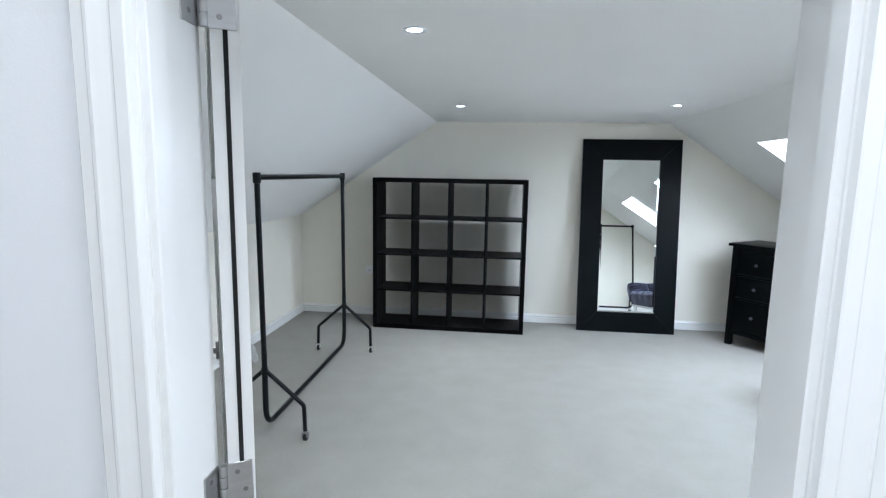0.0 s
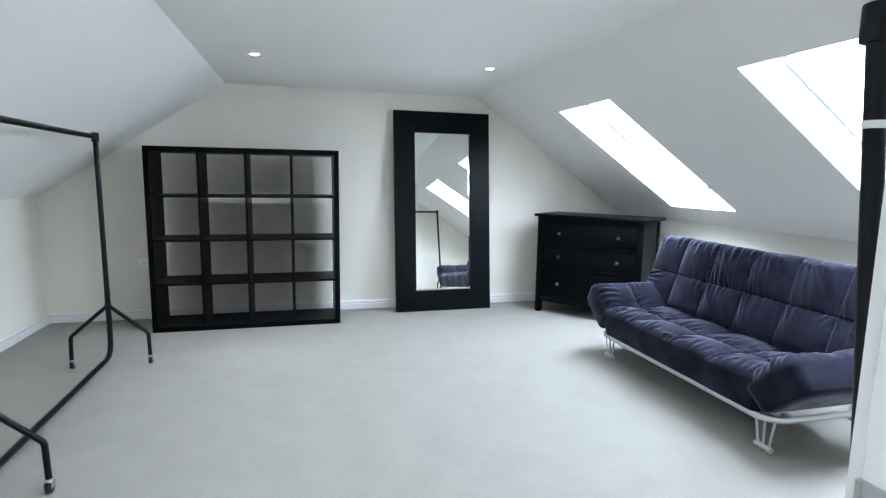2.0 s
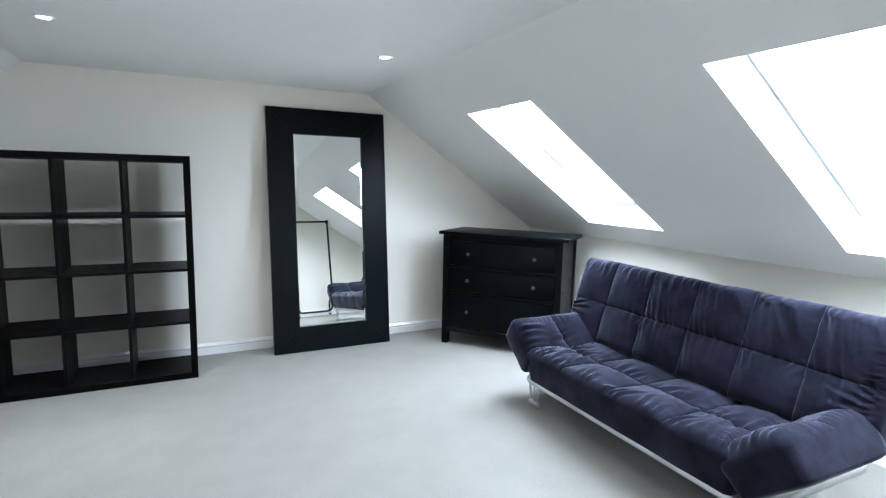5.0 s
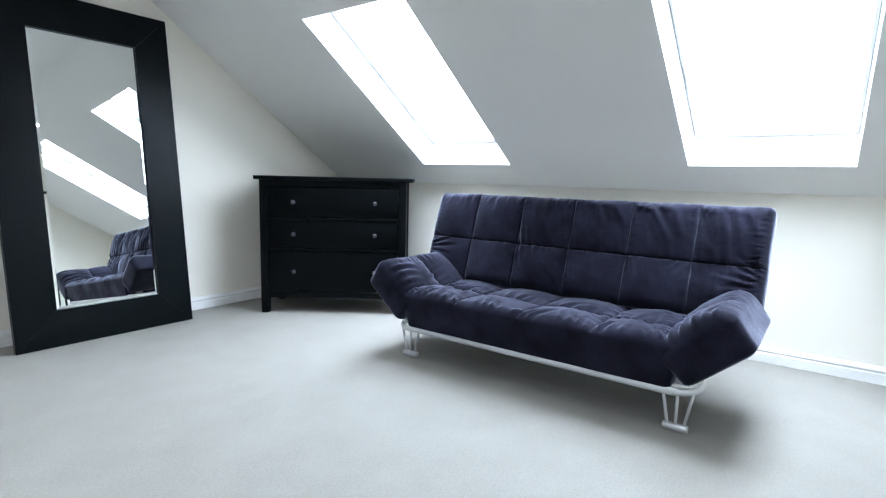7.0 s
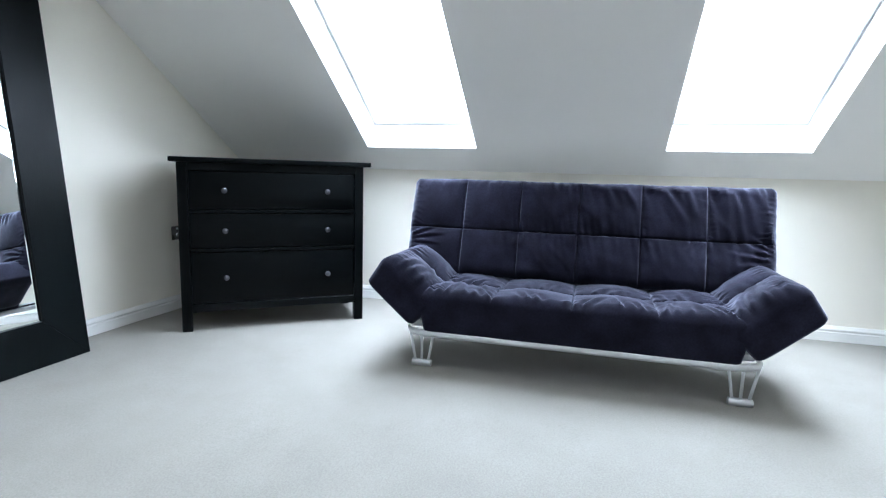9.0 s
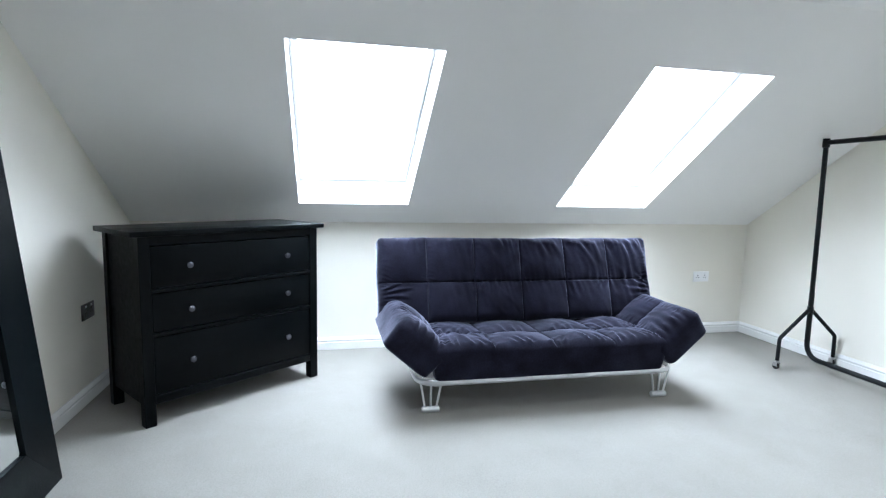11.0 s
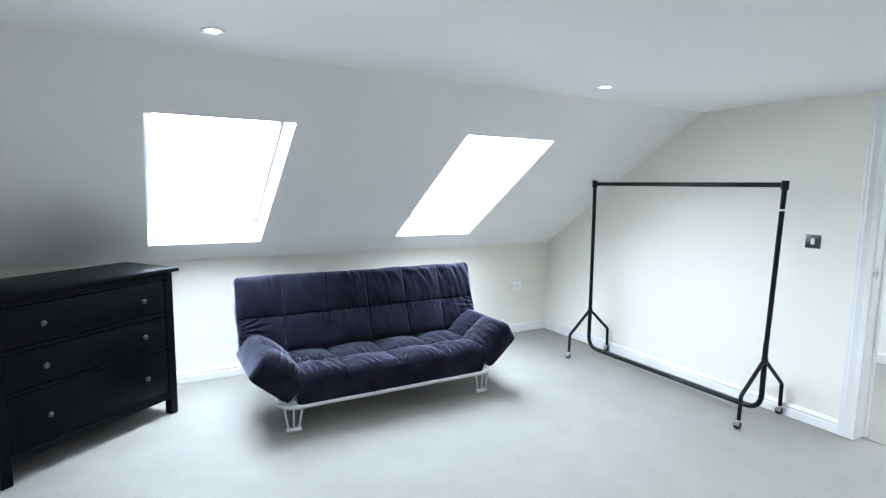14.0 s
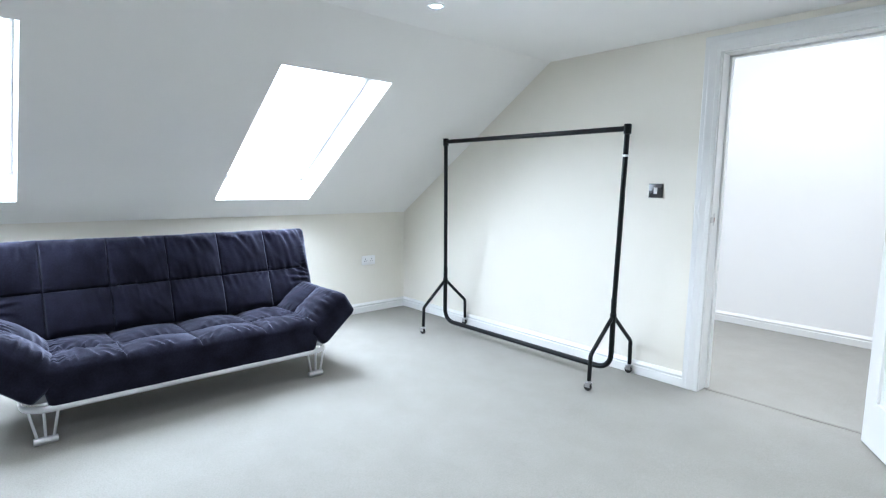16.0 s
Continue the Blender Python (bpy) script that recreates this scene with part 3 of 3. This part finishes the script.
# ---- garment racks ----
def garment_rack(name, m, ring_post, label, H=1.545, lean=(0, 0)):
    ob = holder(name, m, label, "garment rack", "garment racks")
    L, r = 1.527, 0.0165
    ax, ay = lean
    part("base_tube", tube(rounded([(0, 0, 0.52), (0, 0, 0.076), (L, 0, 0.076), (L, 0, 0.52)], 0.11, 8), r, 14), M_RACK, ob, smooth=True)
    for x in (0, L):
        part("post", tube([(x, 0, 0.44), (x + ax + x * 0.012, ay, H - 0.012)], r * 0.92, 14), M_RACK, ob, smooth=True)
        part("joint_sleeve", cyl(r * 1.18, 0.385, 0.43, 16, bevel=0.003, m=Matrix.Translation((x, 0, 0))), M_RACK, ob, smooth=True)
        cap = bmesh.new()
        join(cap, cyl(r * 1.3, H - 0.052, H + 0.006, 16, bevel=0.004, m=Matrix.Translation((x + ax + x * 0.012, ay, 0))))
        part("corner_cap", cap, M_RACK, ob, smooth=True)
        for s in (-1, 1):
            lg = part("leg", tube(rounded([(x, s * 0.012, 0.405), (x, s * 0.228, 0.215), (x, s * 0.232, 0.062)], 0.035, 5), 0.0125, 12), M_RACK, ob, smooth=True)
            br = bmesh.new()
            join(br, cyl(0.010, 0.048, 0.066, 12, m=Matrix.Translation((x, s * 0.232, 0))))
            for q in (-0.013, 0.013):
                box(x - 0.014, x + 0.020, s * 0.232 + q - 0.0012, s * 0.232 + q + 0.0012, 0.022, 0.052, 0.001, 1, br)
            box(x - 0.014, x + 0.014, s * 0.232 - 0.014, s * 0.232 + 0.014, 0.048, 0.052, 0.001, 1, br)
            part("castor_bracket", br, M_CHROME, lg, "bright steel castor bracket", smooth=True)
            wh = cyl(0.0225, -0.0095, 0.0095, 22, bevel=0.003, m=Matrix.Translation((x + 0.006, s * 0.232, 0.0225)) @ Matrix.Rotation(radians(90), 4, "X"))
            part("castor_wheel", wh, M_RUBBER, lg, "black castor wheel", smooth=True)
    part("top_rail", tube([(ax, ay, H - 0.020), (L + ax + L * 0.012, ay, H - 0.020)], r * 0.95, 14), M_RACK, ob, smooth=True)
    if ring_post is not None:
        part("marker_ring", cyl(r * 1.02, H - 0.178, H - 0.166, 16, m=Matrix.Translation((ring_post * L + ax * 0.85, ay * 0.85, 0))), M_PLASTIC, ob, "white band round the post", smooth=True)
    return ob


garment_rack("garment_rack", Matrix.Translation((0.948, 1.153, 0)), 0, "empty black steel garment rack on castors beside the doorway", 1.545, (-0.055, 0.05))
garment_rack("garment_rack", Matrix.Translation((-1.185, 2.870, 0)) @ Matrix.Rotation(radians(90.6), 4, "Z"), None,
             "empty black steel garment rack on castors under the plain slope", 1.522, (0.0, 0.01))


# ---- folding sofa bed ----
def crease(px, py, x, y, dx, dy, n, w, h):
    """Height of one gathered fold that runs from (x, y) along (dx, dy) for n metres."""
    t = (px - x) * dx + (py - y) * dy
    if t < -0.01 or t > n:
        return 0.0
    d = (px - x) * dy - (py - y) * dx - 0.10 * t * t / n
    if abs(d) > 4 * w:
        return 0.0
    fade = min(1.0, (t + 0.01) / 0.02) * (1 - max(0, t) / n) ** 0.7
    return h * fade * (math.exp(-(d / w) ** 2) - 0.8 * math.exp(-((d - 1.7 * w) / w) ** 2))


def gathers(rng, xs, y, down, count, n=(0.05, 0.15), spread=0.04, tilt=0.35, h=0.010):
    """Bundles of folds that fan out from a sewn edge at y, round the places xs."""
    out = []
    for x in xs:
        lean = rng.uniform(-tilt, tilt)
        for k in range(count):
            a = lean + rng.uniform(-0.18, 0.18)
            s = 1 / math.hypot(a, 1)
            out.append((x + (k - count / 2) * spread + rng.uniform(-0.01, 0.01), y, a * s, down * s,
                        rng.uniform(*n), rng.uniform(0.010, 0.017), h * rng.uniform(0.5, 1.0)))
    return out


def puckers(rng, x, y0, y1, side, step=0.022, n=(0.02, 0.055), h=0.005):
    """Short tucks along a seam or edge at x, from y0 to y1, on one side of it."""
    out, y = [], y0
    while y < y1:
        a = rng.uniform(-0.5, 0.2)
        s = 1 / math.hypot(1, a)
        out.append((x, y, side * s, a * s, rng.uniform(*n), rng.uniform(0.004, 0.007), h * rng.uniform(0.3, 1.0)))
        y += step * rng.uniform(0.7, 1.6)
    return out


def cushion(L, W, T, nu, nv, R=0.06, bulge=0.030, groove=0.007, res=60, seed=0, wrinkle=0.016, hi=0.70, lo=0.24, row_split=None, folds=(), tuck=0.0, corner=0.0):
    """A quilted pad, L along x, W along y, its top at T: pillows between sewn seams, soft rounded rim."""
    def axis(S, n, cuts=None):
        cuts = cuts or [k / n for k in range(n + 1)]
        out = [(R * (1 - math.cos(k * math.pi / 12)), math.sin(k * math.pi / 12)) for k in range(6)]
        inner = set()
        for a, c in zip(cuts, cuts[1:]):
            for k in range(res + 1):
                f = k / res
                f = f - 0.10 * math.sin(2 * math.pi * f)
                inner.add(round((a + (c - a) * f) * S, 5))
        out += [(p, 1.0) for p in sorted(inner) if R <= p <= S - R]
        out += [(S - p, h) for p, h in out[:6][::-1]]
        return out, [c * S for c in cuts]
    ax, cu = axis(L, nu)
    ay, cv = axis(W, nv, row_split)
    b = bmesh.new()
    top, bot = [], []

    def rounded_plan(x, y):
        """Moves a point near a corner of the plan inwards, so that the outline turns in an arc."""
        if not corner:
            return x, y
        dx, dy = abs(x - L / 2) - (L / 2 - corner), abs(y - W / 2) - (W / 2 - corner)
        if dx <= 0 or dy <= 0:
            return x, y
        qx, qy = dx / corner, dy / corner
        nx, ny = dx * math.sqrt(1 - qy * qy / 2), dy * math.sqrt(1 - qx * qx / 2)
        return x - math.copysign(dx - nx, x - L / 2), y - math.copysign(dy - ny, y - W / 2)

    for px, hx in ax:
        rt, rb = [], []
        for py, hy in ay:
            ds = min([abs(px - c) for c in cu[1:-1]] + [9])
            dt = min([abs(py - c) for c in cv[1:-1]] + [9])
            ku = max(i for i, c in enumerate(cu[:-1]) if px >= c - 1e-6)
            kv = max(i for i, c in enumerate(cv[:-1]) if py >= c - 1e-6)
            fu = (px - cu[ku]) / (cu[ku + 1] - cu[ku])
            fv_ = (py - cv[kv]) / (cv[kv + 1] - cv[kv])
            pil = (max(0, math.sin(math.pi * min(1, max(0, fu)))) * max(0, math.sin(math.pi * min(1, max(0, fv_))))) ** 0.65
            g = max(math.exp(-(ds / 0.0045) ** 2), math.exp(-(dt / 0.0045) ** 2))
            nt, ns = math.exp(-dt / 0.08), math.exp(-ds / 0.05)
            rim = math.exp(-(W - py) / 0.09)
            gather = max(0.0, 0.45 + 1.2 * noise.noise(Vector((px * 1.9 + seed, py * 2.1, 9.0))))
            wr = 1.7 * gather * max(nt, rim) * noise.noise(Vector((px * 36 + 6 * py + seed, py * 3.5, seed)))
            wr += 0.8 * gather * ns * noise.noise(Vector((px * 4 + seed, py * 22 + 4 * px, 5.0)))
            wr += 0.22 * noise.noise(Vector((px * 7, py * 7 + seed, 2.0)))
            slant = noise.noise(Vector((px * 9 + py * 6 + seed, py * 3 - px * 2, 4.0 + seed)))
            wr += 0.9 * gather * (0.35 - min(0.35, abs(slant)))
            cr = sum(crease(px, py, *f) for f in folds)
            edge_w = noise.noise(Vector((px * 30, py * 30, seed + 7))) * 0.7 * (1 - min(hx, hy))
            z = T * (hi + (1 - hi) * hx * hy) + hx * hy * (bulge * (pil - 0.4) - groove * g + wrinkle * wr + cr) + wrinkle * edge_w
            wob = 0.006 * noise.noise(Vector((px * 5, py * 5, seed + 3)))
            rx_, ry_ = rounded_plan(px, py)
            rt.append(b.verts.new((rx_ + wob * (1 - hx), ry_ + wob * (1 - hy), z)))
            rb.append(b.verts.new((L / 2 + (rx_ - L / 2) * (1 - 2 * tuck / L) + wob * (1 - hx), W / 2 + (ry_ - W / 2) * (1 - 2 * tuck / W) + wob * (1 - hy), T * lo * (1 - hx * hy))))
        top.append(rt)
        bot.append(rb)
    nx_, ny_ = len(ax), len(ay)
    for i in range(nx_ - 1):
        for j in range(ny_ - 1):
            b.faces.new((top[i][j], top[i + 1][j], top[i + 1][j + 1], top[i][j + 1]))
            b.faces.new((bot[i][j], bot[i][j + 1], bot[i + 1][j + 1], bot[i + 1][j]))
    for i in range(nx_ - 1):
        for j in (0, ny_ - 1):
            b.faces.new((top[i][j], top[i + 1][j], bot[i + 1][j], bot[i][j]))
    for j in range(ny_ - 1):
        for i in (0, nx_ - 1):
            b.faces.new((top[i][j], top[i][j + 1], bot[i][j + 1], bot[i][j]))
    bmesh.ops.remove_doubles(b, verts=b.verts, dist=0.0004)
    return b


def sofa(m):
    # local: x along the sofa, y towards the wall, z up
    ob = holder("sofa_bed", m, "navy quilted microsuede click-clack sofa bed on a silver steel frame", "sofa bed")
    L = 1.858
    e0, e1 = 0.245, L - 0.245
    rng = random.Random(12)
    SW, BW, BH = e1 - e0, L - 0.052, 0.53
    fs = gathers(rng, (0.12, 0.30, 0.52, 0.72, 0.95, 1.12, 1.28), 0.02, 1, 3, (0.06, 0.16), 0.045, 0.6, 0.013)
    fs += gathers(rng, (0.17, 0.55, 0.86, 1.20), 0.612 * 0.44 + 0.01, 1, 3, (0.05, 0.12), 0.05, 0.7, 0.010)
    fs += puckers(rng, 0.05, 0.05, 0.5, 1, 0.05, (0.06, 0.13), 0.007) + puckers(rng, SW - 0.05, 0.05, 0.5, -1, 0.05, (0.06, 0.13), 0.007)
    fb = gathers(rng, (0.10, 0.24, 0.42, 0.56, 0.80, 0.90), BH - 0.015, -1, 3, (0.04, 0.10), 0.035, 0.35, 0.009)
    # long slanting pulls below the top edge, and tucks where the arms press the back
    for x, n, h in ((0.97, 0.16, 0.013), (1.06, 0.13, 0.012), (1.24, 0.22, 0.018), (1.34, 0.17, 0.015), (1.53, 0.20, 0.014), (1.64, 0.16, 0.012)):
        for k in range(3):
            a = radians(rng.uniform(52, 68))
            fb.append((x + 0.034 * k, BH - 0.015 - 0.012 * k, math.cos(a), -math.sin(a), n * rng.uniform(0.7, 1.1), rng.uniform(0.014, 0.020), h * rng.uniform(0.55, 0.9)))
    for k in range(5):
        a = radians(28 - 13 * k)
        fb.append((0.02, 0.20 - 0.016 * k, math.cos(a), math.sin(a), rng.uniform(0.16, 0.27), 0.010, 0.014))
        fb.append((BW - 0.02, 0.21 - 0.020 * k, -math.cos(a), math.sin(a), rng.uniform(0.12, 0.22), 0.010, 0.012))
    fb += gathers(rng, (0.66, 1.27, 1.50), BH * 0.48 - 0.01, -1, 2, (0.05, 0.10), 0.04, 0.7, 0.009)
    for k in (1, 2, 3, 4, 5):
        fb += puckers(rng, BW * k / 6 + 0.006, 0.27, 0.50, 1, 0.03, h=0.003) + puckers(rng, BW * k / 6 - 0.006, 0.27, 0.50, -1, 0.045, h=0.002)
    fb += puckers(rng, BW - 0.02, 0.05, 0.50, -1, 0.02, (0.03, 0.09), 0.006) + puckers(rng, 0.02, 0.05, 0.50, 1, 0.02, (0.03, 0.09), 0.006)
    fa = gathers(rng, (0.06, 0.16, 0.25), 0.02, 1, 3, (0.07, 0.18), 0.04, 0.6, 0.014)
    fa += puckers(rng, 0.03, 0.05, 0.5, 1, 0.03, (0.04, 0.09), 0.006) + puckers(rng, 0.30, 0.05, 0.5, -1, 0.03, (0.04, 0.09), 0.006)
    part("seat", cushion(e1 - e0, 0.612, 0.198, 4, 2, R=0.038, bulge=0.030, hi=0.78, lo=0.06, seed=1.3, row_split=[0, 0.44, 1], wrinkle=0.012, folds=fs, tuck=0.026, corner=0.03), M_FABRIC, ob, smooth=True,
         m=Matrix.Translation((e0, -0.012, 0.182)) @ Matrix.Rotation(radians(-2.0), 4, "X"))
    part("backrest", cushion(BW, 0.53, 0.15, 6, 2, R=0.045, seed=4.1, row_split=[0, 0.47, 1], folds=fb, bulge=0.030, corner=0.03), M_FABRIC, ob, smooth=True,
         m=Matrix.Translation((0.018, 0.602, 0.332)) @ Matrix.Rotation(radians(72), 4, "X"))
    A, AL = 41, 0.322
    part("armrest", cushion(AL, 0.56, 0.195, 1, 2, R=0.058, hi=0.68, lo=0.12, seed=7.7, row_split=[0, 0.52, 1], bulge=0.034, wrinkle=0.012, folds=fa, tuck=0.012, corner=0.04), M_FABRIC, ob, smooth=True,
         m=Matrix.Translation((L - 0.222, -0.008, 0.186)) @ Matrix.Rotation(radians(-A), 4, "Y"))
    part("armrest", cushion(AL, 0.56, 0.195, 1, 2, R=0.058, hi=0.68, lo=0.12, seed=9.2, row_split=[0, 0.52, 1], bulge=0.034, wrinkle=0.012, folds=fa, tuck=0.012, corner=0.04), M_FABRIC, ob, smooth=True,
         m=Matrix.Translation((0.222, -0.008, 0.186)) @ Matrix.Rotation(radians(A), 4, "Y") @ Matrix.Translation((-AL, 0, 0)))
    # oblong steel rail round the base
    x0, x1, y0, y1, r = 0.178, L - 0.178, 0.025, 0.86, 0.11
    ring = []
    for cx, cy, a0_ in ((x1 - r, y1 - r, 0), (x0 + r, y1 - r, 90), (x0 + r, y0 + r, 180), (x1 - r, y0 + r, 270)):
        for k in range(9):
            a = radians(a0_ + k * 11.25)
            ring.append((cx + r * math.cos(a), cy + r * math.sin(a), 0.175))
    part("base_rail", tube(ring, 0.012, 12, True, (0.0075, 0.016)), M_SILVER, ob, "silver flat steel rail", smooth=True)
    for x in (0.42, L / 2, L - 0.42):
        part("cross_bar", box(x - 0.015, x + 0.015, y0 + 0.006, y1 - 0.006, 0.168, 0.188, 0.002, 1), M_FABRIC_DARK, ob, "black steel cross bar")
    part("under_board", box(0.34, L - 0.34, 0.03, 0.60, 0.188, 0.20, 0.004, 1), M_FABRIC_DARK, ob, "black cloth underside")
    for sx in (0, 1):
        hx = 0.245 if sx == 0 else L - 0.245
        part("hinge_bracket", box(hx - 0.035, hx + 0.035, 0.09, 0.12, 0.185, 0.215, 0.003, 1), M_SILVER, ob, "silver hinge bracket")
        for y in (0.075, 0.83):
            inset = 0.243 if y < 0.5 else 0.375
            cx = inset + 0.014 if sx == 0 else L - inset - 0.008
            leg = part("leg", cyl(0.0165, -0.046, 0.046, 18, bevel=0.003, m=Matrix.Translation((cx, y, 0.0165)) @ Matrix.Rotation(radians(90), 4, "Y")), M_SILVER, ob, "silver steel foot bar", smooth=True)
            for d in (-1, 0, 1):
                part("rod", tube([(cx + d * 0.03, y, 0.02), (cx + d * 0.056, y - 0.004, 0.166)], 0.0062, 10), M_SILVER, leg, smooth=True)
    return ob


sofa(Matrix.Translation((2.118, 4.102, 0)) @ Matrix.Rotation(radians(-90.3), 4, "Z"))
